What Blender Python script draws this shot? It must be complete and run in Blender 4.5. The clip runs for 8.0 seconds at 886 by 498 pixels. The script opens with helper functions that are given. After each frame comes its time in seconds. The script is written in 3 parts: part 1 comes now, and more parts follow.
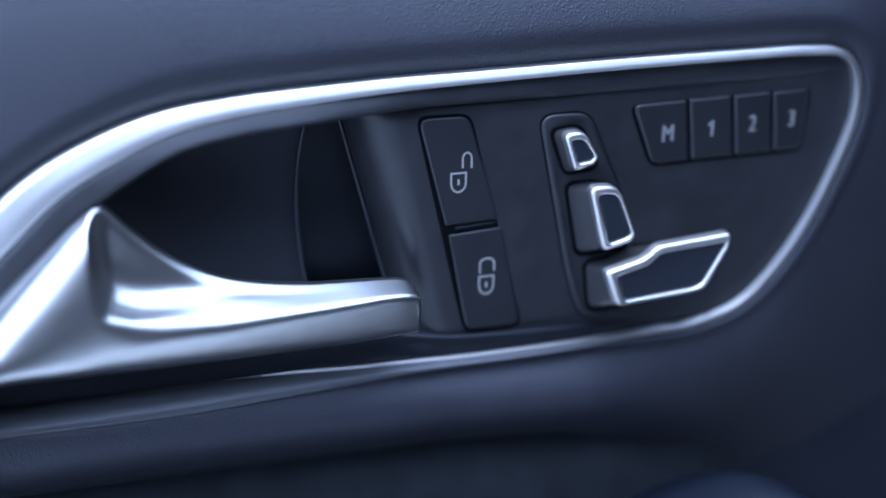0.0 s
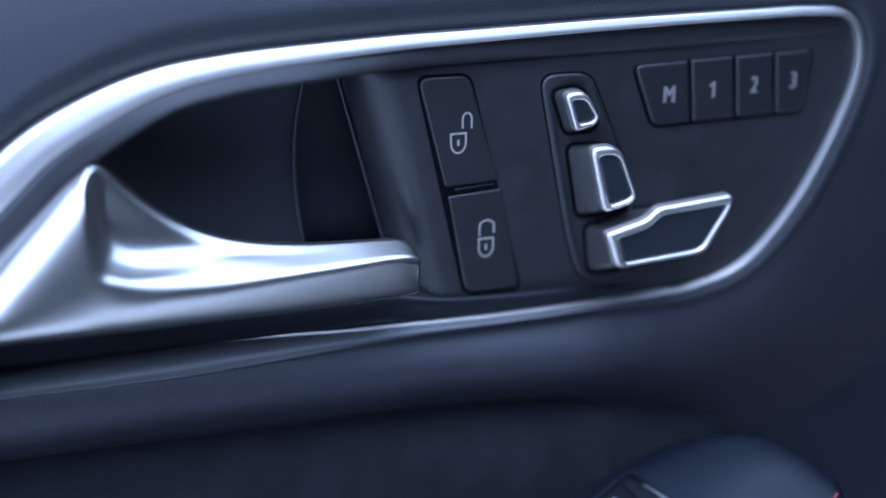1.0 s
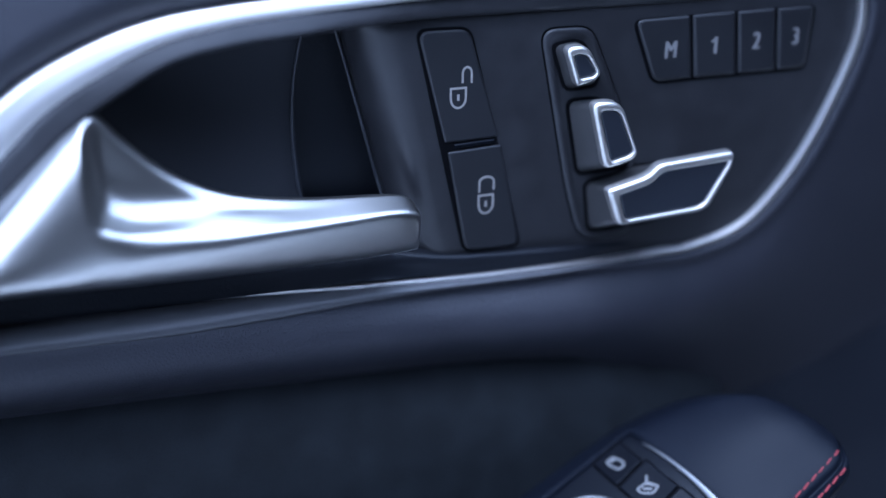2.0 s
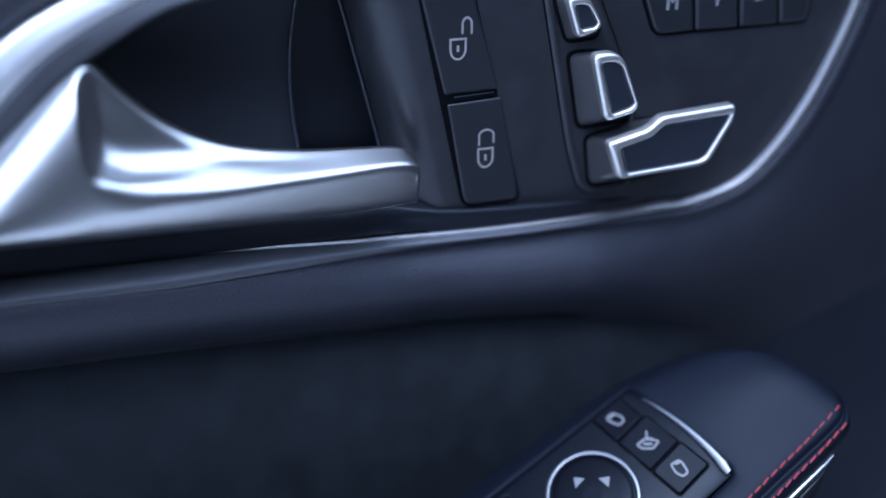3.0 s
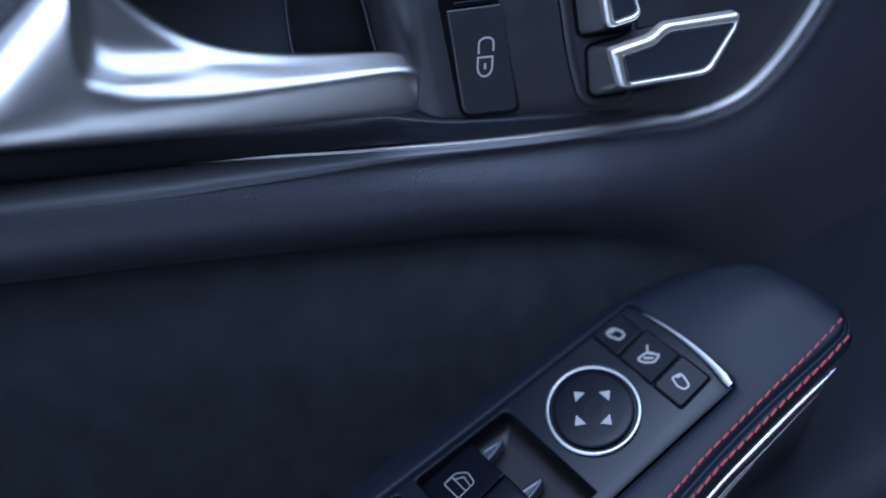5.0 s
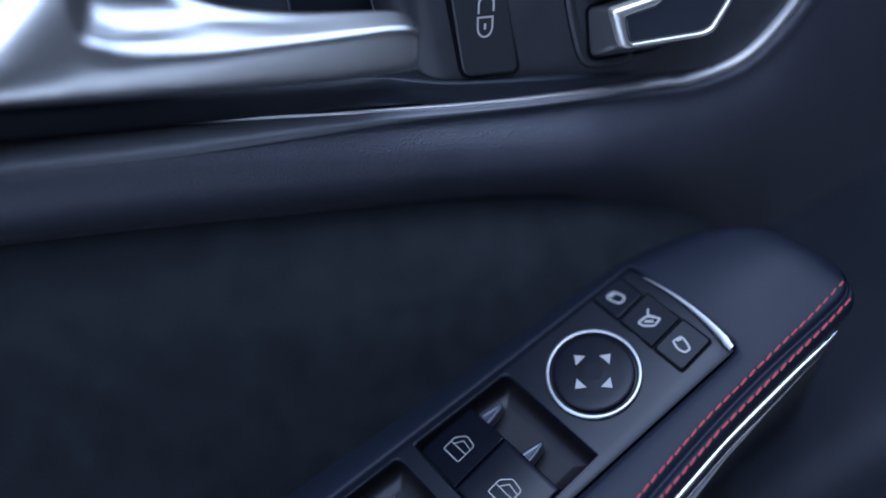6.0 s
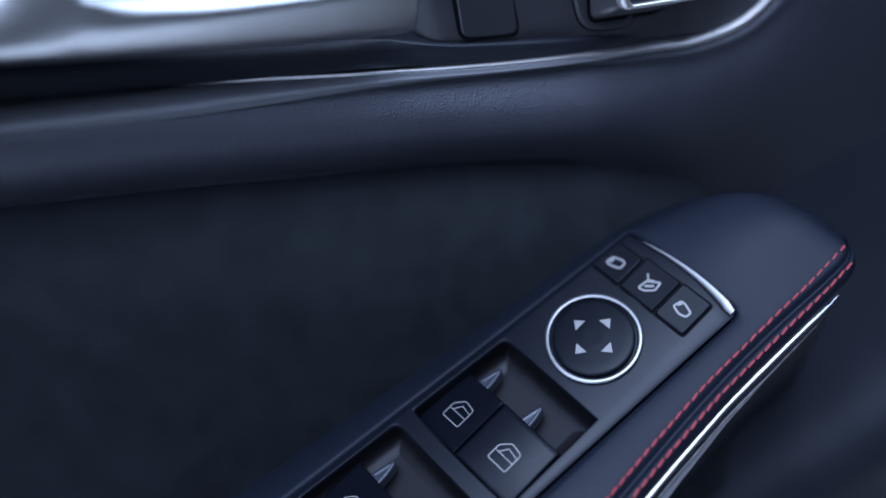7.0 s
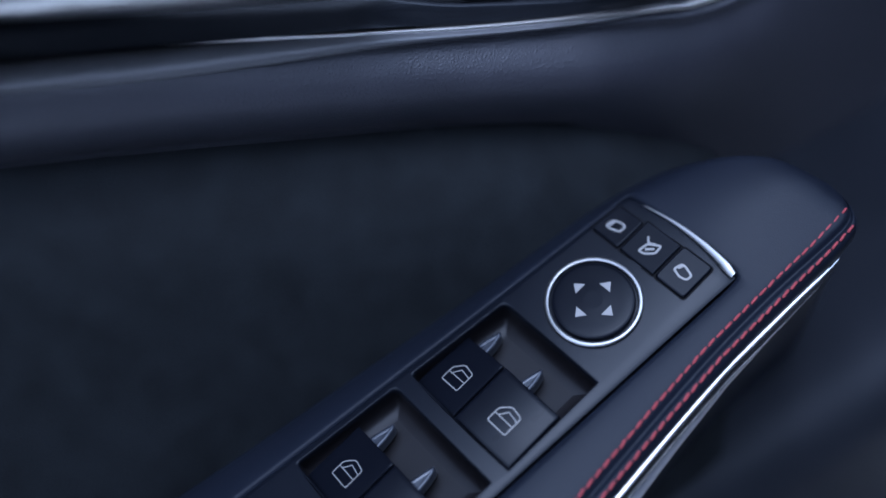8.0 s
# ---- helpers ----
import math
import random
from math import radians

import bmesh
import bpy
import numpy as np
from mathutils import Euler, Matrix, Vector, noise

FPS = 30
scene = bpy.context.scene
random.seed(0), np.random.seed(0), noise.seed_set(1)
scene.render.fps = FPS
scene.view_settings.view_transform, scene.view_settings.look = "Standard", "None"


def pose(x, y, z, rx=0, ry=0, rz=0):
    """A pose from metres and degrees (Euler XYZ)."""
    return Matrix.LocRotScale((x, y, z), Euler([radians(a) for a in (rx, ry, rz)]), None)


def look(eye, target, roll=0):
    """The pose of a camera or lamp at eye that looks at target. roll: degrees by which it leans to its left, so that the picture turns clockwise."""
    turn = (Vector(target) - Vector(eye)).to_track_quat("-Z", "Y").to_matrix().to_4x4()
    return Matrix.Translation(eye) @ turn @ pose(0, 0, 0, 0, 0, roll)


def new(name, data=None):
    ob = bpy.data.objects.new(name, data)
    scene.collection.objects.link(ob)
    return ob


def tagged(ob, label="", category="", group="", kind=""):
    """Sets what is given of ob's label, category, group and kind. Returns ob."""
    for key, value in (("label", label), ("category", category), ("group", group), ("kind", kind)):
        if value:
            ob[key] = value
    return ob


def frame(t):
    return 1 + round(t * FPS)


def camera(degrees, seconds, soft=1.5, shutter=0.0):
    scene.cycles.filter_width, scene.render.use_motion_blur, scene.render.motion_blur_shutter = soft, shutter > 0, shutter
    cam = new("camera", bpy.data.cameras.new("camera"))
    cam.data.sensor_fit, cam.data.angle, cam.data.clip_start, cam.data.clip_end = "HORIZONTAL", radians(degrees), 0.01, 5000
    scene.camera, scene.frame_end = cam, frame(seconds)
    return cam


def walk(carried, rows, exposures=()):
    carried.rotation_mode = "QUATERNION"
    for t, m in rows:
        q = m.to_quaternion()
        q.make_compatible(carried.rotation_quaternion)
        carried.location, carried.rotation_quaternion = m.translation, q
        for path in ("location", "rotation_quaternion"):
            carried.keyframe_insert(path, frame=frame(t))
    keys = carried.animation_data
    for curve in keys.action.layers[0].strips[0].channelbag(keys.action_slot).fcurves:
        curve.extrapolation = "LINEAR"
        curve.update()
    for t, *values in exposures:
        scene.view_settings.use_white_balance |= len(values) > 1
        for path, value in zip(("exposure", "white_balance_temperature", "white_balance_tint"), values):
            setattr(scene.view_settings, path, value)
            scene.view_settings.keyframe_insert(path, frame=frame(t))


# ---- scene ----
cam = camera(40.0, 8.0, soft=1.6)
cam.data.dof.use_dof = True
cam.data.dof.focus_distance = 0.382
cam.data.dof.aperture_fstop = 2.6
PATH = [
    (0.0, 0.0000, 0.0000, 1.0200, 68.000, -0.000, -18.000),
    (0.5, -0.0010, 0.0007, 1.0167, 67.564, -0.069, -18.157),
    (1.0, -0.0019, 0.0013, 1.0131, 67.089, -0.135, -18.316),
    (1.5, -0.0029, 0.0018, 1.0094, 66.583, -0.199, -18.477),
    (3.0, -0.0060, 0.0030, 0.9974, 64.957, -0.389, -18.972),
    (3.5, -0.0070, 0.0033, 0.9934, 64.409, -0.453, -19.137),
    (4.0, -0.0081, 0.0036, 0.9894, 63.865, -0.518, -19.304),
    (4.5, -0.0091, 0.0040, 0.9856, 63.341, -0.586, -19.470),
    (5.0, -0.0102, 0.0043, 0.9820, 62.842, -0.657, -19.637),
    (6.5, -0.0132, 0.0057, 0.9722, 61.501, -0.889, -20.133),
    (7.0, -0.0141, 0.0062, 0.9690, 61.054, -0.967, -20.301),
    (7.5, -0.0151, 0.0066, 0.9657, 60.603, -1.045, -20.471),
    (8.0, -0.0161, 0.0069, 0.9625, 60.151, -1.123, -20.643),
]
walk(cam, [(t, pose(x, y, z, rx, ry, rz)) for t, x, y, z, rx, ry, rz in PATH], [(0, 1.78, 5040, 17), (4, 1.65, 5140, 17), (8, 1.72, 5300, 17)])

# ---- light: open sky above the opened door ----
world = bpy.data.worlds.new("sky")
scene.world = world
world.use_nodes = True
wn = world.node_tree.nodes
sky = wn.new("ShaderNodeTexSky")
sky.sky_type = "NISHITA"
sky.sun_disc = False
sky.sun_elevation = radians(58)
sky.sun_rotation = radians(225)
sky.dust_density = 1.0
# thin cloud: the sky's blue is muted, and it brightens evenly towards the zenith
wl = world.node_tree.links
mute = wn.new("ShaderNodeHueSaturation")
mute.inputs["Saturation"].default_value = 0.45
wl.new(sky.outputs[0], mute.inputs["Color"])
wl.new(mute.outputs[0], wn["Background"].inputs[0])
wn["Background"].inputs["Strength"].default_value = 0.14
geo, split = wn.new("ShaderNodeTexCoord"), wn.new("ShaderNodeSeparateXYZ")
wl.new(geo.outputs["Generated"], split.inputs[0])
rise = wn.new("ShaderNodeMapRange")
rise.inputs["From Min"].default_value, rise.inputs["From Max"].default_value = 0.15, 1.0
rise.inputs["To Min"].default_value, rise.inputs["To Max"].default_value = 0.06, 1.3
wl.new(split.outputs["Z"], rise.inputs["Value"])
cloud = wn.new("ShaderNodeBackground")
cloud.inputs["Color"].default_value = (0.80, 0.90, 1.0, 1)
wl.new(rise.outputs[0], cloud.inputs["Strength"])
both = wn.new("ShaderNodeAddShader")
wl.new(wn["Background"].outputs[0], both.inputs[0])
wl.new(cloud.outputs[0], both.inputs[1])
wl.new(both.outputs[0], wn["World Output"].inputs[0])
sun = new("sun", bpy.data.lights.new("sun", "SUN"))
sun.data.energy = 0.6
sun.data.angle = radians(26)
sun.data.color = (1.0, 0.98, 0.95)
sun.matrix_world = look((-0.12, -0.24, 0.95), (0, 0, 0))


# ---- materials ----
def material(name, colour, rough, metal=0.0, grain=0.0, grain_size=1000.0, cells=False, vary=0.15, blotch=25.0, rough_vary=0.08, spec=0.5, sheen=(1, 1, 1)):
    """Colour and gloss vary over blotches (1/m) and grain; relief by bump."""
    m = bpy.data.materials.new(name)
    m.use_nodes = True
    n, ln = m.node_tree.nodes, m.node_tree.links
    b = n["Principled BSDF"]
    b.inputs["Metallic"].default_value = metal
    b.inputs["Specular IOR Level"].default_value = spec
    b.inputs["Specular Tint"].default_value = (*sheen, 1)
    co = n.new("ShaderNodeTexCoord")
    big, fine = n.new("ShaderNodeTexNoise"), n.new("ShaderNodeTexNoise")
    big.inputs["Scale"].default_value, big.inputs["Detail"].default_value = blotch, 4
    fine.inputs["Scale"].default_value, fine.inputs["Detail"].default_value = grain_size, 3
    for tex in (big, fine):
        ln.new(co.outputs["Object"], tex.inputs["Vector"])
    mixf = n.new("ShaderNodeMix")
    mixf.inputs["Factor"].default_value = 0.35
    ln.new(big.outputs["Fac"], mixf.inputs["A"])
    ln.new(fine.outputs["Fac"], mixf.inputs["B"])
    ramp = n.new("ShaderNodeValToRGB")
    ramp.color_ramp.elements[0].position, ramp.color_ramp.elements[1].position = 0.3, 0.7
    ramp.color_ramp.elements[0].color = (*[c * (1 - vary) for c in colour], 1)
    ramp.color_ramp.elements[1].color = (*[min(1, c * (1 + vary)) for c in colour], 1)
    ln.new(mixf.outputs["Result"], ramp.inputs[0])
    ln.new(ramp.outputs[0], b.inputs["Base Color"])
    ro = n.new("ShaderNodeMapRange")
    ro.inputs["To Min"].default_value, ro.inputs["To Max"].default_value = rough - rough_vary, rough + rough_vary
    ln.new(big.outputs["Fac"], ro.inputs["Value"])
    ln.new(ro.outputs[0], b.inputs["Roughness"])
    if grain:
        bump = n.new("ShaderNodeBump")
        bump.inputs["Strength"].default_value = grain
        bump.inputs["Distance"].default_value = 0.0003
        if cells:
            vo = n.new("ShaderNodeTexVoronoi")
            vo.feature = "DISTANCE_TO_EDGE"
            vo.inputs["Scale"].default_value = grain_size
            wob = n.new("ShaderNodeMix")
            wob.data_type = "VECTOR"
            wob.inputs["Factor"].default_value = 0.0012
            ln.new(co.outputs["Object"], wob.inputs[4])
            ln.new(fine.outputs["Color"], wob.inputs[5])
            ln.new(wob.outputs[1], vo.inputs["Vector"])
            ln.new(vo.outputs["Distance"], bump.inputs["Height"])
            bump.inputs["Distance"].default_value = 0.0006
        else:
            ln.new(fine.outputs["Fac"], bump.inputs["Height"])
        ln.new(bump.outputs[0], b.inputs["Normal"])
    return m


NAVY = (0.78, 0.865, 1.0)
PAD = material("grained_soft_pad", (0.0132, 0.0143, 0.0205), 0.48, spec=0.44, sheen=(0.82, 0.885, 1.0), grain=0.42, grain_size=850, cells=True)
PANEL = material("soft_touch_panel", (0.0150, 0.0160, 0.0195), 0.36, spec=0.38, sheen=(0.88, 0.93, 1.0), vary=0.22, blotch=120, rough_vary=0.08, grain=0.15, grain_size=2500)
PLASTIC = material("satin_black_plastic", (0.0023, 0.0030, 0.0052), 0.32, spec=0.135, sheen=NAVY, grain=0.12, grain_size=2500)
BUTTON = material("button_plastic", (0.0105, 0.0115, 0.0145), 0.36, spec=0.42, sheen=(0.88, 0.93, 1.0), grain=0.06, grain_size=3000)
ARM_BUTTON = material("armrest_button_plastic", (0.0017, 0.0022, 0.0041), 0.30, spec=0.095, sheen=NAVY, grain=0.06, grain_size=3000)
STEM = material("satin_dark_stem", (0.13, 0.135, 0.145), 0.38, metal=0.8, vary=0.06, grain=0.04, grain_size=3000)
KNOB = material("dark_knob", (0.013, 0.0155, 0.022), 0.30, spec=0.45, sheen=NAVY, grain=0.04, grain_size=3000)
TAB = material("grey_tab", (0.13, 0.14, 0.165), 0.32, grain=0.04, grain_size=3000)
# the lower door's plastic, also used to darken the ledge and bowl depth
LOWER = material("lower_door_and_shade_plastic", (0.0056, 0.0068, 0.0100), 0.42, spec=0.27, sheen=NAVY, grain=0.3, grain_size=1200)
LIP = material("gloss_lip", (0.044, 0.047, 0.055), 0.42, spec=0.62, sheen=(0.86, 0.91, 1.0))
FRAME = material("satin_frame", (0.58, 0.58, 0.575), 0.42, metal=1.0, vary=0.03, rough_vary=0.03)
# lighter than the panel: the highlight along the bowl's edges is in the colour
EDGE = material("edge_highlight", (0.030, 0.035, 0.046), 0.38, spec=0.35)
GAP = material("gap_black", (0.0015, 0.0018, 0.0028), 0.7, spec=0.05)
POCKET = material("pocket_plastic", (0.0042, 0.0040, 0.0050), 0.40, spec=0.14, sheen=NAVY)
BOWL = material("bowl_plastic", (0.015, 0.0165, 0.021), 0.5, spec=0.25, sheen=NAVY, grain=0.1, grain_size=2000)
SILVER = material("satin_silver", (0.43, 0.44, 0.445), 0.30, metal=1.0, vary=0.03, rough_vary=0.03)
TRIM = material("satin_trim", (0.61, 0.62, 0.635), 0.40, metal=1.0, vary=0.03, rough_vary=0.03)
CHROME = material("bright_chrome", (0.36, 0.38, 0.415), 0.24, metal=1.0, vary=0.02, rough_vary=0.03)
# base colour held down to offset the bright zenith this chrome mirrors
ARM_CHROME = material("dimmed_satin_chrome", (0.17, 0.18, 0.195), 0.36, metal=1.0, vary=0.02, rough_vary=0.03)
LEATHER = material("armrest_leather", (0.0038, 0.0051, 0.0092), 0.42, spec=0.092, sheen=NAVY, grain=0.12, grain_size=1100, cells=True)
FABRIC = material("dark_insert_fabric", (0.0046, 0.0058, 0.0073), 0.8, spec=0.095, sheen=NAVY, grain=0.8, grain_size=1500, vary=0.45, blotch=90)
PRINT = material("white_print", (0.195, 0.197, 0.20), 0.5, vary=0.05)
PRINT_ARM = material("armrest_print", (0.10, 0.106, 0.115), 0.5, vary=0.05)
PRINT_DIM = material("grey_print", (0.125, 0.13, 0.14), 0.5, vary=0.05)
THREAD = material("red_thread", (0.15, 0.012, 0.020), 0.75, grain=0.5, grain_size=4000)
DARK = material("blocker_black", (0.02, 0.02, 0.022), 0.9, spec=0.05)
TARMAC = material("concrete", (0.55, 0.56, 0.56), 0.85, grain=0.6, grain_size=200, blotch=3)


# ---- building helpers; lengths in millimetres ----
def door(x, z, w=0.0):
    """On the door's switch panel: x forward, z up, w proud of the panel."""
    return Vector((x, 350.0 - w, z)) * 0.001


CENTRE = Vector((0.1464, 0.2925, 0.7580))
UPN = Vector((-0.321, -0.451, 0.833)).normalized()
ALONG = Vector((0.844, 0.263, 0.468))
ALONG = (ALONG - UPN * ALONG.dot(UPN)).normalized()
ACROSS = ALONG.cross(UPN).normalized()


def plate(l, a, h=0.0):
    """On the armrest: l forward along it, a across towards the seat, h above it."""
    sag = 0.0033 * max(0.0, 25.0 - a) ** 2          # the armrest is crowned and falls away towards the door
    return CENTRE + (ALONG * (l + 0.34 * sag) + ACROSS * (a - 0.33 * sag) + UPN * (h - sag)) * 0.001


def empty(name, label, category, at, group="", kind=""):
    ob = new(name)
    ob.empty_display_size = 0.01
    ob.location = at
    return tagged(ob, label, category, group, kind)


def part(name, bm, mat, parent=None, label="", smooth=True):
    bmesh.ops.remove_doubles(bm, verts=bm.verts[:], dist=3e-6)
    bmesh.ops.dissolve_degenerate(bm, edges=bm.edges[:], dist=2e-6)
    bmesh.ops.recalc_face_normals(bm, faces=bm.faces[:])
    me = bpy.data.meshes.new(name)
    for f in bm.faces:
        f.smooth = smooth and len(f.verts) < 5
        for e in f.edges if len(f.verts) > 4 else ():
            e.smooth = False
    bm.to_mesh(me)
    bm.free()
    me.materials.append(mat)
    ob = new(name, me)
    if parent is not None:
        ob.parent = parent
        base = Vector()
        p = parent
        while p is not None:
            base += p.location
            p = p.parent
        ob.location = -base + Vector()
    if label:
        ob["label"] = label
    return ob


def sharpen(ob, degrees=35):
    """Sharp edges past the angle, smooth below it."""
    bm = bmesh.new()
    bm.from_mesh(ob.data)
    for e in bm.edges:
        if len(e.link_faces) == 2 and e.calc_face_angle(0) > radians(degrees):
            e.smooth = False
    bm.to_mesh(ob.data)
    bm.free()
    return ob


def subdiv(ob, levels=2):
    md = ob.modifiers.new("smooth", "SUBSURF")
    md.levels = md.render_levels = levels
    return ob


def loft(rings, closed=True, caps=(False, False)):
    """A skin over rings of as many points each."""
    bm = bmesh.new()
    vs = [[bm.verts.new(p) for p in ring] for ring in rings]
    n = len(rings[0])
    for a, b in zip(vs, vs[1:]):
        for i in range(n if closed else n - 1):
            j = (i + 1) % n
            bm.faces.new((a[i], a[j], b[j], b[i]))
    for cap, ring in zip(caps, (vs[0], vs[-1])):
        if cap:
            bm.faces.new(ring)
    return bm


class Outline(list):
    """Points of a rounded outline that knows its corners, radii and steps."""
    corners, radii, steps = (), (), 5


def rounded(poly, r, n=5):
    """A closed outline with its corners rounded; r: one radius or one a corner."""
    k = len(poly)
    out = Outline()
    out.corners = [tuple(p) for p in poly]
    out.radii = list(r) if isinstance(r, (list, tuple)) else [r] * k
    out.steps = n
    for i in range(k):
        p, a, b = Vector(poly[i]), Vector(poly[i - 1]), Vector(poly[(i + 1) % k])
        da, db = (a - p), (b - p)
        d = min(out.radii[i], da.length * 0.48, db.length * 0.48)
        p0, p1 = p + da.normalized() * d, p + db.normalized() * d
        for s in range(n + 1):
            t = s / n
            out.append(tuple(p0 * (1 - t) ** 2 + p * 2 * t * (1 - t) + p1 * t * t))
    return out


def inset(poly, d):
    """The outline moved inwards by d."""
    if isinstance(poly, Outline):
        return rounded(inset(poly.corners, d), [max(0.12, r - d * 0.6) for r in poly.radii], poly.steps)
    k = len(poly)
    area = sum(poly[i - 1][0] * poly[i][1] - poly[i][0] * poly[i - 1][1] for i in range(k))
    sign = 1 if area > 0 else -1
    out = []
    for i in range(k):
        a, p, b = Vector(poly[i - 1]), Vector(poly[i]), Vector(poly[(i + 1) % k])
        e0, e1 = (p - a), (b - p)
        n0, n1 = Vector((-e0.y, e0.x)).normalized(), Vector((-e1.y, e1.x)).normalized()
        m = n0 + n1
        out.append(tuple(p + m / max(0.3, m.length_squared / 2) * d * sign))
    return out


def slab(to, poly, layers, back=False):
    """A piece with the outline poly; layers: (inset, height) from its foot to its top, which is closed."""
    rings = [[to(u, v, h) for u, v in inset(poly, d)] for d, h in layers]
    return loft(rings, True, (back, True))


def frame_piece(to, outer, inner, h0, h1, lip=0.8):
    """A ring-shaped bezel between two outlines of as many points, from height h0 up to h1."""
    rings = [[to(u, v, h0) for u, v in outer]]
    for t, drop in ((0, 1.3), (0.06, 0.75), (0.18, 0.3), (0.38, 0.04), (0.6, 0), (0.8, 0.18), (0.93, 0.6), (1, 1.6)):
        rings.append([to(a[0] + (b[0] - a[0]) * t, a[1] + (b[1] - a[1]) * t, h1 - drop * lip) for a, b in zip(outer, inner)])
    return loft(rings, True)


def stroke(to, points, width, h, closed=False, thick=0.12):
    """A printed line of that width along 2D points, at height h."""
    pts = [Vector(p) for p in points]
    k = len(pts)
    left, right = [], []
    for i in range(k):
        a = pts[i - 1] if (closed or i > 0) else pts[i]
        b = pts[(i + 1) % k] if (closed or i < k - 1) else pts[i]
        e0, e1 = pts[i] - a, b - pts[i]
        if e0.length < 1e-6:
            e0 = e1
        if e1.length < 1e-6:
            e1 = e0
        n0, n1 = Vector((-e0.y, e0.x)).normalized(), Vector((-e1.y, e1.x)).normalized()
        m = n0 + n1
        m = m / max(0.5, m.length_squared / 2) * width / 2
        left.append(pts[i] + m)
        right.append(pts[i] - m)
    rings = [[to(l.x, l.y, h - 0.3), to(l.x, l.y, h + thick), to(r.x, r.y, h + thick), to(r.x, r.y, h - 0.3)] for l, r in zip(left, right)]
    if closed:
        rings.append(rings[0])
    return loft(rings, True, (not closed, not closed))


def merge(*bms):
    out = bmesh.new()
    for bm in bms:
        me = bpy.data.meshes.new("tmp")
        bm.to_mesh(me)
        bm.free()
        out.from_mesh(me)
        bpy.data.meshes.remove(me)
    return out


def arc(cx, cy, rx, ry, a0, a1, n=10):
    return [(cx + rx * math.cos(radians(a0 + (a1 - a0) * i / n)), cy + ry * math.sin(radians(a0 + (a1 - a0) * i / n))) for i in range(n + 1)]


def spline(points, n, closed=False):
    """Smooth curve through points of any dimension, n points evenly spaced along it."""
    p = np.array(points, float)
    if closed:
        q = np.vstack([p[-1], p, p[0], p[1]])
    else:
        q = np.vstack([2 * p[0] - p[1], p, 2 * p[-1] - p[-2]])
    fine = []
    for i in range(1, len(q) - 2):
        a, b, c, d = q[i - 1:i + 3]
        for t in np.linspace(0, 1, 24, endpoint=False):
            fine.append(0.5 * (2 * b + (c - a) * t + (2 * a - 5 * b + 4 * c - d) * t ** 2 + (3 * b - a - 3 * c + d) * t ** 3))
    fine.append(q[-2])
    fine = np.array(fine)
    s = np.r_[0, np.cumsum(np.linalg.norm(np.diff(fine[:, :2], axis=0), axis=1))]
    at = np.linspace(0, s[-1], n, endpoint=not closed)
    return np.stack([np.interp(at, s, fine[:, k]) for k in range(fine.shape[1])], 1)


def lerp(x, table):
    """Value at x from rows (x, value)."""
    return float(np.interp(x, [r[0] for r in table], [r[1] for r in table]))


def soft(x, table):
    """The table's values with its kinks smoothed over about 30 mm."""
    return sum(lerp(x + d, table) for d in range(-15, 16, 3)) / 11


# ---- the trim's line round the switch panel: x, z, chrome width, bezel width ----
LINE = spline([
    (-62, 861, 11, 14), (-41, 876, 11.3, 14), (-20, 895.6, 11.2, 14), (-5, 907.6, 9.6, 13), (14, 917, 8.3, 10.8), (30, 922.3, 6.6, 9), (46, 924.8, 5.5, 8.5), (63, 926.2, 4.9, 8.4), (97, 927.8, 4.0, 8.4),
    (125, 928.2, 3.6, 8.8), (172, 928.7, 3.3, 10), (220, 928.6, 2.9, 10), (243, 928.3, 2.8, 9), (258, 925.7, 2.4, 6), (264.6, 914.2, 2.4, 3.2), (262.6, 895, 2.2, 2.2), (248.2, 862.3, 2.1, 2.0),
    (229, 839.2, 1.9, 2.0), (208.5, 831.7, 1.7, 2.2), (192, 830.9, 1.5, 2.6), (170, 830.8, 1.4, 4.5), (131, 831.3, 1.1, 7), (90, 833.0, 1.3, 10), (49, 834.8, 1.6, 12), (9, 836.4, 1.9, 14), (-28, 837.6, 2.6, 15), (-56, 842, 7, 15), (-68, 851, 10, 14),
], 280, True)
TAN = np.roll(LINE[:, :2], -1, 0) - np.roll(LINE[:, :2], 1, 0)
TAN /= np.linalg.norm(TAN, axis=1)[:, None]
OUT = np.stack([-TAN[:, 1], TAN[:, 0]], 1)      # points away from the panel


def ring_at(offset, proud):
    """A loop parallel to the trim's line: offset outwards and height, numbers or one a point."""
    off = np.broadcast_to(offset, len(LINE))
    pr = np.broadcast_to(proud, len(LINE))
    return [door(LINE[i, 0] + OUT[i, 0] * off[i], LINE[i, 1] + OUT[i, 1] * off[i], pr[i]) for i in range(len(LINE))]


W, BEZ = LINE[:, 2], LINE[:, 3]

# ---- door card: upper pad, lower pad, insert ----
door_card = empty("door_panel", "dark blue-grey soft door card with grained upper pad", "door panel", (0.1, 0.36, 0.80), kind="structure")
below = np.clip(-OUT[:, 1] * 1.15, 0, 1) * np.clip((246 - LINE[:, 0]) / 80, 0, 1)     # how far the loop point is on the lower edge
above = np.clip(OUT[:, 1], 0, 1)
side = 1 - below - above * (1 - below)
# depth of the lower pad, and how far it swells before it turns under
drop = np.interp(LINE[:, 0], [-22, 44, 80, 116, 136, 160, 183, 206, 240], [33, 33, 33.7, 34.4, 35.8, 38.8, 43.5, 52, 70])
swell = np.interp(LINE[:, 0], [70, 123, 162, 200], [1.0, 1.05, 1.25, 1.5])


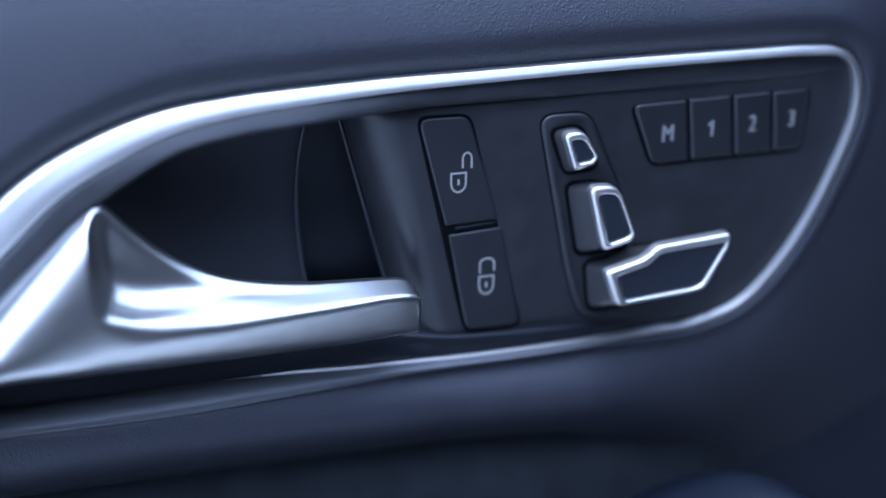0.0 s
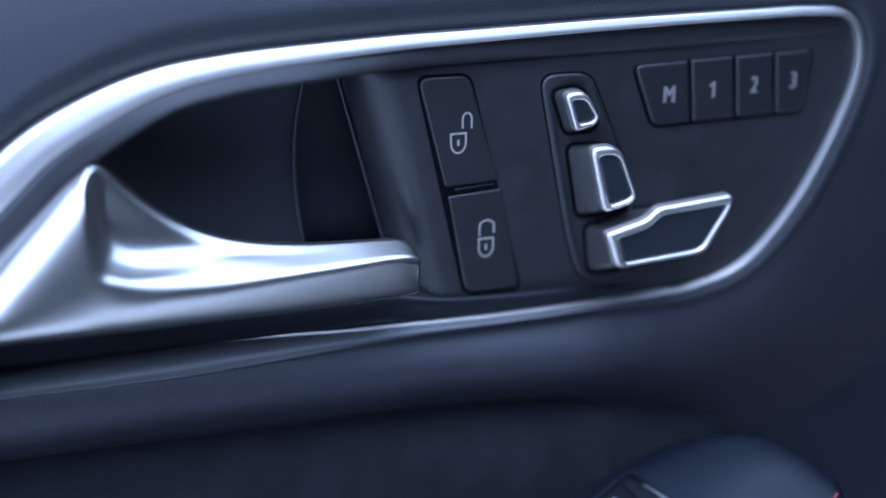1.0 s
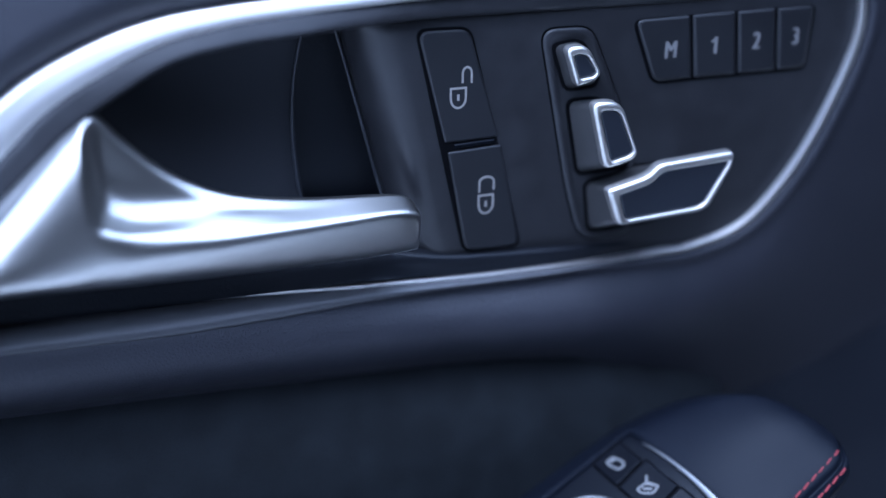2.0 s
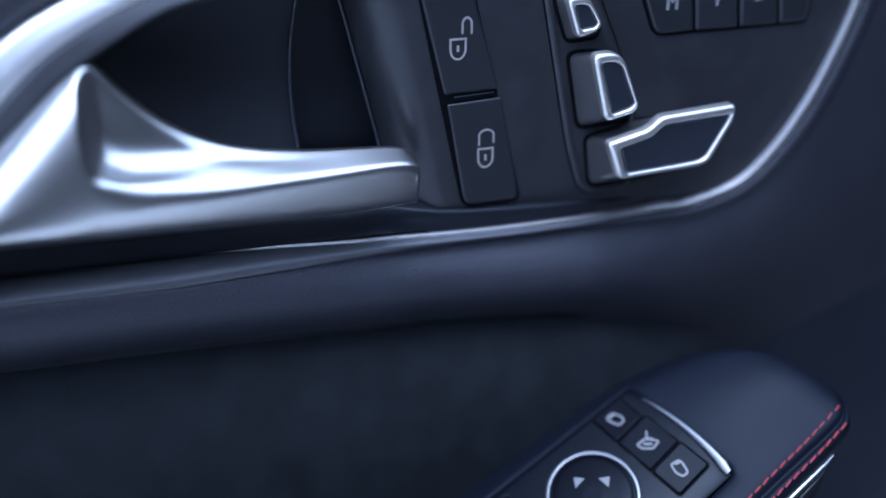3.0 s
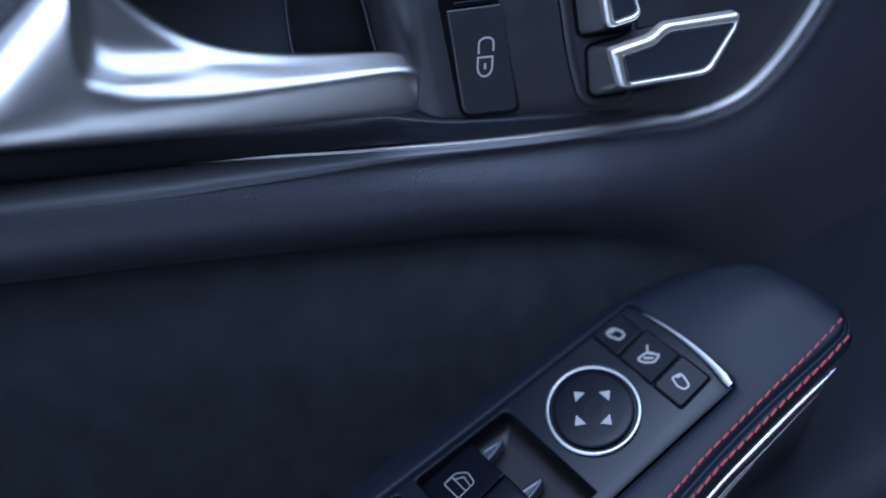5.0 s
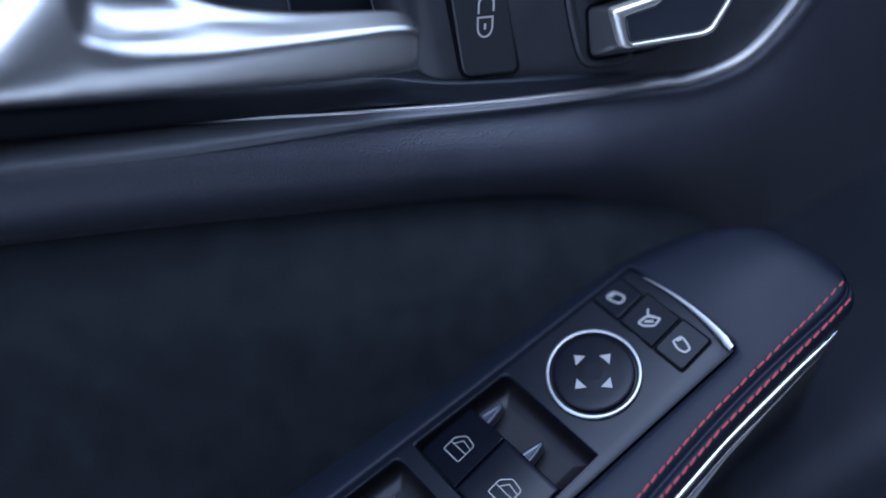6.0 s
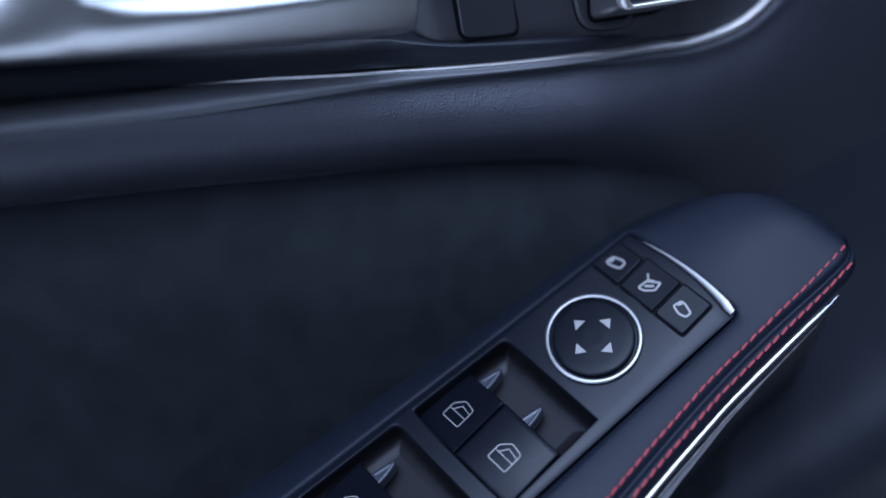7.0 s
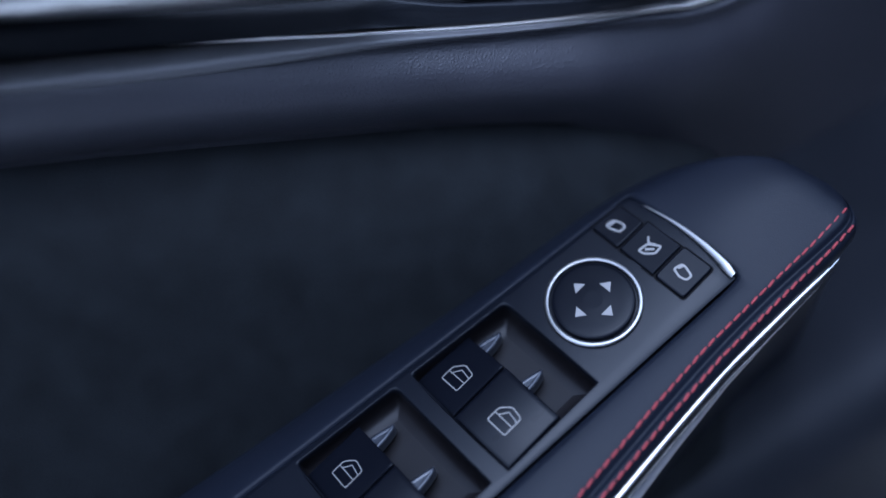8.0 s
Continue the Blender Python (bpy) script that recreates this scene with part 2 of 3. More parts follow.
def blend(top, right, low):
    return above * (1 - below) * top + side * right + below * low


BROAD = [(0, 1), (30, 0.9), (60, 0.6), (90, 0.25), (110, 0.08), (130, 0)]          # how broad the lip below the handle is, by x
lean = np.interp(LINE[:, 0], [-10, 100, 220], [0.8, 1.4, 1.9])       # the upper pad leans back more towards the front
# offsets outwards and heights above the trim, beside it and below it, from the groove to the far edge
half_w = W * 0.5
top_steps = [(half_w - 0.4, -2.4), (half_w + 0.6, -1.6), (half_w + 2, -0.6), (half_w + 3.8, 0.7), (half_w + 6.2, 1.8), (half_w + 9, 2.3), (14, 2.2 - 0.8 * (lean - 0.8)), (24, 2 - 3.4 * lean), (34, 2 - 7.5 * lean),
             (50, 2 - 15 * lean), (70, 2 - 27 * lean), (84, 2 - 37 * lean), (90, 2 - 44 * lean), (91, -20 - 40 * lean), (60, -26 - 44 * lean)]
side_steps = [(half_w - 0.4, -2), (half_w + 0.7, 0.6), (half_w + 1.9, 2.6), (half_w + 3.6, 3.3), (half_w + 5.4, 2.7), (half_w + 7.2, 1.7), (12, 1.3), (18, 0.6), (28, -0.9),
              (44, -4), (60, -8), (80, -13.5), (120, -24), (210, -42), (320, -58)]
slim_roll = [(half_w - 0.4, 0), (half_w + 0.6, 1.2), (half_w + 1.6, 2.7), (half_w + 2.7, 2.9), (half_w + 3.7, 1.4), (half_w + 5.4, 2.4), (drop * 0.34, 6.6)]
full_roll = [(6.4, 0.5), (6.5, 2.4), (6.7, 3.8), (7.1, 4.9), (8.0, 5.8), (9.4, 6.6), (drop * 0.37, 7.4)]          # below the handle it meets the broad lip
roll_in = np.array([lerp(x, BROAD) for x in LINE[:, 0]])
low_steps = [(a[0] + (b[0] - a[0]) * roll_in, (a[1] + (b[1] - a[1]) * roll_in) * (swell if k == 6 else 1)) for k, (a, b) in enumerate(zip(slim_roll, full_roll))]
low_steps += [(drop * 0.5, 8.0 * swell), (drop * 0.66, 6.7 * swell), (drop * 0.82, 3.2 * swell), (drop * 0.97, -2.0), (drop + 0.8, -5.0), (drop + 7, -8), (120, -8), (300, -20)]
steps = [(blend(a[0], b[0], c[0]), blend(a[1], b[1], c[1])) for a, b, c in zip(top_steps, side_steps, low_steps)]
subdiv(part("pad", loft([ring_at(o, h) for o, h in steps]), PAD, door_card, "soft grained dark pad rolled round the trim"), 1)

# insert below the lower pad
rows = []
for i in range(64):
    x = -110 + 340 * i / 63
    top = lerp(x, [(-110, 807), (-22, 804), (10, 802.9), (44, 801.5), (80, 799.3), (116, 797), (136, 794.9), (160, 791.5), (183, 786.9), (194, 783), (206, 778.5), (214, 775), (230, 767)])
    foot = lerp(x, [(-110, 14), (16, 28), (100, 31), (165, 31), (225, 30)])
    o = lerp(x, [(-110, -5), (185, -5), (215, -7), (230, -10)])
    t = lerp(x, [(60, 0.75), (130, 0.5), (190, 0)])          # how deep the insert is tucked in under the pad
    near = ((6, -6), (1.5, 1), (-3, 8), (-8, 14.5), (-16, 19))
    deep = ((6, -9), (1, -6.5), (-4.5, -1.5), (-10.5, 9), (-19, 18))
    rows.append([door(x, top + a + (c - a) * t, o + b + (d - b) * t) for (a, b), (c, d) in zip(near, deep)] + [door(x, top - 30, o + 25 + 0.1 * (foot - 28)), door(x, top - 60, o + 27 + 0.5 * (foot - 28)), door(x, top - 120, foot - 1), door(x, top - 260, foot + 2)])
subdiv(part("insert", loft(rows, False), FABRIC, door_card, "dark matt insert below the pad"), 1)

# lower door with the rolled edge of its storage pocket
rows = []
for i in range(30):
    x = -150 + 750 * i / 29
    rise = 0.42 * (x - 200)
    rows.append([door(x, 790, -25), door(x, 750, -10), door(x, 690 + rise * 0.5, 8), door(x, 642 + rise, 20), door(x, 632 + rise, 31), door(x, 620 + rise, 38), door(x, 605 + rise, 40), door(x, 580 + rise, 36), door(x, 420, 30), door(x, 250, 20)])
subdiv(part("lower_panel", loft(rows, False), LOWER, door_card, "dark lower door with a rolled pocket edge"), 1)

# ---- chrome trim ----
dive = 6.5 * below * np.interp(LINE[:, 0], [10, 45, 85, 118], [1, 0.62, 0.14, 0])          # below the handle the strip dives behind the lip
trim = empty("chrome_trim", "satin silver trim strip looping round the door switches", "trim", (0.1, 0.35, 0.88))
rings = []
for d, h, lowh in ((-0.5, -3, -3), (-0.5, 0.40, 0.40), (-0.46, 0.54, 0.44), (-0.36, 0.55, 0.46), (0, 0.36, 0.475), (0.28, 0.21, 0.48), (0.44, 0.12, 0.46), (0.5, 0.02, 0.36), (0.5, -3, -3)):
    turned = 0.42 + 0.09 * d if -3 < h and abs(d) < 0.5 else (0.3 if h > -3 else -3)
    h = h * above * (1 - below) + turned * side + lowh * below
    rings.append(ring_at(W * d, 2.0 - dive + np.minimum(h, 0) + np.where(h > 0, W * h * 0.9, -1)))
part("strip", loft(rings), TRIM, trim)

# ---- switch panel: bezel, face, cheek, bowl ----
panel = empty("switch_panel", "satin black plastic door switch panel with a deep handle bowl", "switch panel", (0.15, 0.36, 0.87))
roll = np.clip(OUT[:, 1] * 2, 0, 1) * np.interp(LINE[:, 0], [70, 110, 165], [1, 0.3, 0])     # how far the bezel rolls over the bowl
GAPW = BEZ - W * 0.5
fade = np.interp(LINE[:, 0], [130, 215], [1, 0]) * (1 - 0.9 * below) * (1 - above)
up = above * np.clip(1 - roll, 0, 1) * np.interp(LINE[:, 0], [205, 255], [1, 0])          # the upper bezel stands proud of the face and runs out into it
crest_w = roll * (0.46 * W)
sunk = 1.2 * np.clip((5 - BEZ) / 2, 0, 1) + 10 * below * np.interp(LINE[:, 0], [80, 112], [1, 0])          # beside the thin right-hand trim the face runs on under it, and it lies deep below the handle
bezel_steps = [(-W * 0.5 + 0.5, 0.5 + 1.0 * roll), (-W * 0.5 - 0.4, 0.2 + 1.0 * fade + 0.5 * up + 1.9 * roll), (-W * 0.5 - GAPW * 0.25, 0.1 + 1.1 * fade + 2.6 * roll + 1.1 * up), (-W * 0.5 - GAPW * 0.5, 0.1 + 0.9 * fade + 3.5 * roll + 1.6 * up),
               (-W * 0.5 - GAPW * 0.7, 0.05 + 0.8 * fade + 4.2 * roll + 1.7 * up), (-W * 0.5 - GAPW * 0.86, 0.03 + 0.6 * fade + 4.6 * roll + 1.1 * up), (-BEZ + 0.1 * GAPW * roll + 0.2, 0.02 - 0.1 * fade + 4.3 * roll + 0.1 * up), (-BEZ, -0.9 + 3.4 * roll)]
part("bezel", loft([ring_at(o, h + crest_w - sunk) for o, h in bezel_steps] + [ring_at(-BEZ + 0.4, -9), ring_at(-BEZ + 1.5, -30)]), PANEL, panel)

INNER = LINE[:, :2] - OUT * (BEZ[:, None] - 0.6)


def right_end(z):
    xs = [a[0] + (b[0] - a[0]) * (z - a[1]) / (b[1] - a[1]) for a, b in zip(INNER, np.roll(INNER, -1, 0)) if (a[1] - z) * (b[1] - z) < 0]
    return max(xs) if xs else 180


def top_end(x):
    up = [(p[0], p[1]) for p in INNER if p[1] > 905 and 60 < p[0] < 256]
    return lerp(x, sorted(up)) + 0.4


def left_end(z):
    return 98.5 + (916 - z) * 17 / 75


rows = []
zs = [921, 917.2, 916.9, 916.2, 915] + [915 - 72 * i / 24 for i in range(1, 25)] + [841.5, 839.8, 838.6, 837.4, 836.5, 834]
for k, z in enumerate(zs):
    x0, x1 = left_end(z), right_end(min(max(z, 836.2), 916.4)) + 1.5
    edge = max(0, (z - 915.6)) * 1.6 + max(0, (841 - z)) * 0.5
    turn = [90 - 9 * i for i in range(10)]          # rounded cheek from the bowl up to the face
    e = max(0, 916 - z) * 0.02
    row = [door(x0 - 8 + e, z, -40), door(x0 - 13 + e, z, -16.5)] + [door(x0 - 11.5 * math.sin(radians(q)) - (3.5 - e) * q / 90, z + (top_end(x0) - 917.2) * min(1, max(0, (z - 838) / 70)), -edge - 15 * (1 - math.cos(radians(q)))) for q in turn]
    for i in range(41):
        s = i / 40
        x = x0 + (x1 - x0) * s
        z1 = z + (top_end(x) - 917.2) * min(1, max(0, (z - 838) / 70))
        row.append(door(x, z1, -edge * lerp(x, [(95, 1), (150, 0.6), (200, 0)]) - 0.0))
    rows.append(row)
part("face", loft(rows, False), PANEL, panel)

rings = []
for i in range(25):
    z = 917 - 78 * i / 24
    rings.append([door(left_end(z) - 15.2 + max(0, 916 - z) * 0.02 + 0.5 * math.cos(q), z, -14.8 + 0.5 * math.sin(q)) for q in (0.5, 1.5, 2.6, 3.6, 4.7, 5.7)])
part("edge_bead", loft(rings, True, (True, True)), EDGE, panel, "thin rounded edge of the bowl")

# scooped bowl behind the handle, its edge short of the cheek
rows = []
for i in range(31):
    s = i / 30
    x = -70 + 140 * s
    row = []
    for j in range(17):
        v = j / 16
        z = 925 - 95 * v
        xe = x + s * (5.5 * (2 * v - 0.95) ** 2)
        row.append(door(xe, z, -8 - 20 * math.sin(math.pi * min(1, max(0, v * 0.96 + 0.02))) ** 0.7 * (0.55 + 0.45 * math.sin(math.pi * s * 0.62))))
    rows.append(row)
rows.append([p + Vector((0.0012, 0.0004, 0)) for p in rows[-1]])
rows.append([p + Vector((0.0012, 0.012, 0)) for p in rows[-1]])
bowl_rows = rows
# flat dark sheet: the shade deep in the bowl is put into its colour
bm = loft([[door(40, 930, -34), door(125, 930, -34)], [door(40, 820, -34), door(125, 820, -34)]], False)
bowl_shade = bm
# ledge under the handle; its shade is put in by the darker plastic
rows = []
for i in range(40):
    x = -80 + 290 * i / 39
    zb = lerp(x, [(-80, 838), (22, 836), (90, 834.5), (131, 832.5), (170, 832), (210, 833)])
    k = lerp(x, [(85, 1), (108, 0)])
    run = lerp(x, [(160, 0), (200, 3)])          # the ledge runs out into the face
    zt = lerp(x, [(-80, 850), (100, 842.5), (117, 839.3), (137, 838), (180, 835.5), (210, 834)])
    rows.append([door(x, zb + 0.2, 0.8 - run), door(x, zb + 1.2, 0.6 - k - run), door(x, zb + 0.5 * (zt - zb) + 0.4, 1.0 - 3 * k - run), door(x, zt - 0.6, 1.3 - 6 * k - run), door(x, zt, 0.9 - 7 * k - run), door(x, zt + 0.4, -0.3 - 8 * k), door(x, zt + 4, -9 - 6 * k)])
part("ledge", loft(rows, False), LOWER, panel)
# black lip with a bright upper edge below the handle
rows = []
for i in range(80):
    x = -85 + 300 * i / 79
    z = lerp(x, [(-85, 838.5), (-28, 837), (22, 835), (90, 833.5), (131, 831.7), (170, 831), (207, 832.3), (215, 834.5)])
    q = lerp(x, [(-60, -1.6), (-28, -1.2), (9, -0.7), (49, -0.2), (90, 0)])
    g = lerp(x, [(-85, 1), (20, 0.9), (90, 0.55), (150, 0.3), (215, 0.2)])
    e = lerp(x, [(150, 1), (200, 0.4)])          # it sinks below the trim towards the corner
    b = lerp(x, BROAD)          # below the handle it is broad and rolls over towards the pad
    thin = ((-0.3 + q, -1.0), (-0.4 + q, 1.8), (-0.8 + q, 3.0), (-1 + q - 0.6 * g, 4.2), (-1 + q - 1.6 * g, 4.8), (-1 - 3.4 * g, 4.4), (-1 - 4.2 * g, 3.2), (-1 - 4.4 * g, 0))
    broad = ((0.1 + q, -2.0), (-0.2 + q, 0.2), (-1.2 + q, 2.0), (-2.4 + q, 3.6), (-3.8 + q, 5.0), (-6.2, 6.2), (-7.4, 6.0), (-8.2, 2.0))
    rows.append([door(x, z + d0 + (d1 - d0) * b, (w0 + (w1 - w0) * b) * e) for (d0, w0), (d1, w1) in zip(thin, broad)])
part("lip", loft(rows, False), LIP, panel, "black lip under the handle")

# ---- inner door handle ----
handle = empty("door_handle", "satin silver interior door pull handle with scooped lever", "door handle", (0.05, 0.33, 0.87))
rings = []
for x in (-75, -62, -50, -38, -26, -16, -8, -3, 0, 2.2, 3.0, 3.8, 4.8, 6.0, 8.5, 11, 14, 18, 23, 30, 38, 46, 56, 68, 80, 90, 96, 99.2, 100.2, 100.7):
    rim = lerp(x, [(-75, 832), (-42, 860), (-22, 878), (-2, 896), (6, 901.6), (8.5, 902), (11, 899), (14, 895), (20, 888.5), (26, 882.8), (34, 877.5), (42, 873.8), (51, 871.3), (68, 868.9), (87, 867.8), (96, 866.9), (99.2, 865.3), (100.2, 863.8), (100.7, 861.5)])
    edge = lerp(x, [(2, 872.3), (5, 872.6), (8, 871.6), (15, 869.3), (40, 867), (65, 866.2), (81, 866.4), (92, 866.8), (98, 866), (100.7, 864)])
    low = min(soft(x, [(-75, 858), (-25, 856.5), (6, 853.6), (40, 851.4), (75, 850), (100.2, 850), (100.7, 851)]), rim - 9)
    front = soft(x, [(-75, 30), (-20, 28), (20, 24.5), (60, 22), (101, 20.5)])
    side_wall = lerp(x, [(2.2, 0), (3.8, 0.75), (6.0, 1)])
    back = lerp(x, [(8, 6), (40, 8.5), (60, 11), (80, 12.6), (100.7, 12.6)])
    crest = rim + (back - 6) * 0.28
    ew = front - lerp(x, [(2, 1.4), (20, 2.4), (40, 2.6), (70, 1.4)])
    soft_edge = lerp(x, [(20, 1), (60, 0.4), (90, 0.25)])
    deep = min(1, max(0, (crest - edge) / 8))
    fw, fz = min(ew - 4.4, back + 8.0), min(edge + lerp(x, [(2.2, 13), (5, 6), (9, 4.0), (15, 3.2)]), crest - 2.6 - 1.6 * deep)
    wall_at = lambda k, dent: (back + 3.4 + (fw - back - 3.4) * k - dent * min(1, (crest - fz) / 8), crest - 2.1 - 1.4 * deep + (fz - crest + 2.1 + 1.4 * deep) * k)
    scoop = [(back, crest), (back + 1.7, crest - 0.95 - 0.3 * deep), (back + 3.2, crest - 1.9 - 0.9 * deep), wall_at(0.5, 1.4), wall_at(0.88, 1.0), (fw + 0.25 * (ew - fw), fz + 0.3 * (edge - fz)), (fw + 0.65 * (ew - fw), fz + 0.65 * (edge - fz)),
             (ew, edge), (ew + 0.5 * (front - ew), edge - 1.5 * soft_edge), (ew + 0.92 * (front - ew), edge - 3.5 * soft_edge), (front + 0.3, edge - lerp(x, [(20, 8), (60, 4.5), (90, 3.5)]))]
    plain = min(1, max(0, (crest - edge - 4) / 6))
    for j, k in ((1, 0.14), (2, 0.28), (3, 0.42), (4, 0.56), (5, 0.7), (6, 0.85)):      # a plain slope where the scoop runs out
        scoop[j] = tuple(u + (v - u) * plain for u, v in zip((back + (ew - back) * k, crest + (edge - crest) * k), scoop[j]))
    fuse = lerp(x, [(-40, 0), (-4, 0.15), (10, 0.6), (20, 1)])
    mid = low + 3.4
    full = [(8 + (front - 8) * math.sin(radians(a)), mid + (rim - mid) * math.cos(radians(a)) ** 1.15) for a in (0, 10, 19, 28, 37, 46, 55, 64, 73, 82, 90)]
    prof = [(3, rim - 5), (4, rim - 1)] + [(w0 + (w1 - w0) * s, z0 + (z1 - z0) * s) for (w0, z0), (w1, z1), s in zip(full, scoop, [lerp(x, [(4.0, 0), (8.0, 1)])] * 3 + [lerp(x, [(3.2, 0), (6.5, 1)])] * 2 + [lerp(x, [(2.4, 0), (5.5, 1)])] * 3 + [fuse] * 3)] + [(front - 2.0, low + 1.2), (front - 5.0, low), (4, low + 0.5)]
    thick = lerp(x, [(90, 1), (96, 0.98), (99.2, 0.93), (100.2, 0.86), (100.7, 0.74)])
    rings.append([door(x, z, 12 + (w - 12) * thick) for w, z in prof])
subdiv(part("lever", loft(rings, True, (True, True)), SILVER, handle), 2)

bead = [[p + Vector((0.0006 * math.cos(q), -0.0005 + 0.0006 * math.sin(q), 0)) for q in (0, 1.05, 2.1, 3.14, 4.19, 5.24)] for p in bowl_rows[-2][1:]]
part("bowl_edge", loft(bead, True, (True, True)), EDGE, handle, "thin edge of the bowl, coloured lighter as a highlight")
part("bowl", loft(bowl_rows, False), BOWL, handle, "dark scooped bowl behind the lever")
part("bowl_shade", bowl_shade, LOWER, handle, "dark sheet for the shade deep in the bowl")

# ---- central locking buttons ----
lock = empty("lock_switch", "black door lock rocker buttons with white padlock icons", "switch", (0.12, 0.35, 0.88))
whole = rounded([(105.0, 916.5), (122.6, 916.0), (141.8, 840.0), (121.2, 840.2)], [4, 4, 4, 4])
part("surround", slab(door, inset(whole, -0.35), [(0, -1), (0, 0.12)]), GAP, lock)
upper = rounded([(105.6, 915.8), (122.2, 915.4), (132.6, 879.6), (114.4, 879.3)], [4, 3.5, 0.8, 0.8])
lower = rounded([(115.4, 876.0), (133.7, 876.8), (141.2, 840.6), (121.8, 840.9)], [0.8, 0.8, 3.5, 3.5])
ub = part("unlock_button", slab(door, upper, [(0, 0), (0, 0.35), (0.25, 0.62), (0.7, 0.72)]), BUTTON, lock)
lb = part("lock_button", slab(door, lower, [(0, 0), (0, 0.35), (0.25, 0.62), (0.7, 0.72)]), BUTTON, lock)
part("divider_bar", slab(door, rounded([(117.6, 878.5), (131.4, 879.0), (131.5, 877.7), (117.8, 877.0)], 0.4), [(0, 0), (0, 0.4), (0.3, 0.6)]), PLASTIC, lock)


def padlock(cx, cz, opened, parent):
    body = [(cx - 2.5, cz + 1), (cx + 2.5, cz + 1)] + arc(cx, cz - 2.2, 2.5, 3.2, 0, -180, 12)
    hole = stroke(door, [(cx, cz - 1), (cx, cz - 3)], 0.8, 0.72)
    dx = 2.9 if opened else 0.2
    loop = [(cx + dx - (1.5 if opened else 2.5), cz + (2.6 if opened else 2.2))] + arc(cx + dx, cz + 5.6, 1.5 if opened else 2.5, 2.0 if opened else 1.8, 180, 0, 10) + [(cx + dx + (1.5 if opened else 2.5), cz + (2.4 if opened else 2.8))]
    bm = merge(stroke(door, body, 0.66, 0.72, True), hole, stroke(door, loop, 0.66, 0.72))
    part("padlock_icon", bm, PRINT, parent, "white open padlock icon" if opened else "white closed padlock icon", False)


padlock(118.7, 896.0, True, ub)
padlock(128.6, 859.0, False, lb)

# ---- seat adjuster shaped like a seat ----
seat = empty("seat_adjuster", "seat-shaped power seat switches with chrome-edged black knobs", "switch", (0.17, 0.34, 0.88))
base = rounded([(146.0, 913.6), (163.6, 913.2), (176.5, 884), (183, 864), (184.0, 838.9), (163.5, 838.9), (157.6, 857)], [6, 5, 8, 10, 8, 7, 8])
part("surround", slab(door, inset(base, -0.55), [(0, -0.5), (0, 0.1)]), GAP, seat)
part("base_plate", slab(door, base, [(0, 0), (0, 0.35), (0.5, 0.8), (1.3, 0.95), (2.2, 0.8), (2.9, 0.3), (3.4, 0.25)]), PANEL, seat)


def knob(name, outer, inner, root, top):
    """outer and inner outlines of the chrome frame as corner lists with radii; root: the stem's outline on the panel; top: height."""
    o, i, r = rounded(*outer), rounded(*inner), rounded(*root)
    rings = []
    for h, k in ((0, 0), (0.8, 0.05), (top * 0.35, 0.4), (top * 0.65, 0.72), (top - 3.0, 0.97), (top - 1.6, 1.0)):
        rings.append([door(a[0] + (b[0] - a[0]) * k, a[1] + (b[1] - a[1]) * k, h) for a, b in zip(r, inset(o, 0.25))])
    part("surround", slab(door, inset(r, -1.0), [(0, 0), (0, 0.85)]), GAP, seat)
    body = part(name, loft(rings, True, (False, True)), STEM, seat, "satin dark grey stem")
    part("chrome_frame", frame_piece(door, o, i, top - 4.2, top, 0.9), FRAME, body, "bright chrome frame")
    part("face", slab(door, inset(i, -0.1), [(0, top - 2.5), (0.08, top - 1.3), (0.3, top - 1.0), (0.65, top - 0.85)]), KNOB, body)


knob("headrest_knob", ([(150.9, 909.4), (158.2, 910.0), (163.4, 900.6), (162.2, 898.4), (155.2, 896.4)], [2.8, 4.0, 1.8, 1.4, 1.6]),
     ([(153.6, 907.0), (158.0, 906.9), (161.9, 901.0), (161.0, 899.6), (156.2, 899.2)], [1.6, 2.6, 1.0, 0.8, 1.2]),
     ([(150.6, 908.0), (160.0, 909.2), (166.6, 897.6), (165.6, 894.0), (155.6, 893.4)], [2.8, 4.0, 2, 2, 2.4]), 10)
knob("backrest_knob", ([(158.4, 892.4), (168.6, 892.4), (175.6, 874.2), (174.2, 871.8), (164.0, 869.6)], [3.4, 5.2, 2.4, 2.0, 2.6]),
     ([(161.4, 889.4), (168.2, 889.2), (174.2, 875.0), (173.0, 873.6), (166.4, 872.0)], [2.2, 3.8, 1.4, 1.0, 1.6]),
     ([(156.4, 889.0), (169.6, 889.0), (180.6, 867.6), (178.6, 864.6), (161.2, 863.8)], [3.4, 5.2, 2.4, 2.4, 2.8]), 15)
knob("cushion_knob", ([(163.2, 864.2), (177.6, 867.6), (181.4, 871.3), (208.6, 872.8), (208.4, 868.0), (200.8, 853.8), (196.6, 852.6), (167.6, 851.2)], [1.6, 2.4, 2.4, 1.6, 1.6, 3, 2.6, 2.4]),
     ([(167.9, 862.0), (178.9, 864.6), (182.9, 868.3), (207.0, 869.4), (206.4, 867.8), (199.0, 855.3), (195.8, 854.5), (170.4, 853.2)], [1.2, 2, 2, 0.5, 0.6, 2, 2, 1.8]),
     ([(164.4, 859.6), (176.0, 861.6), (181.0, 863.5), (198.0, 863.0), (198.0, 860.0), (194.0, 846.0), (190.0, 843.4), (166.6, 842.4)], [2.6, 2.4, 2.4, 2.2, 2, 3, 3, 3]), 20)

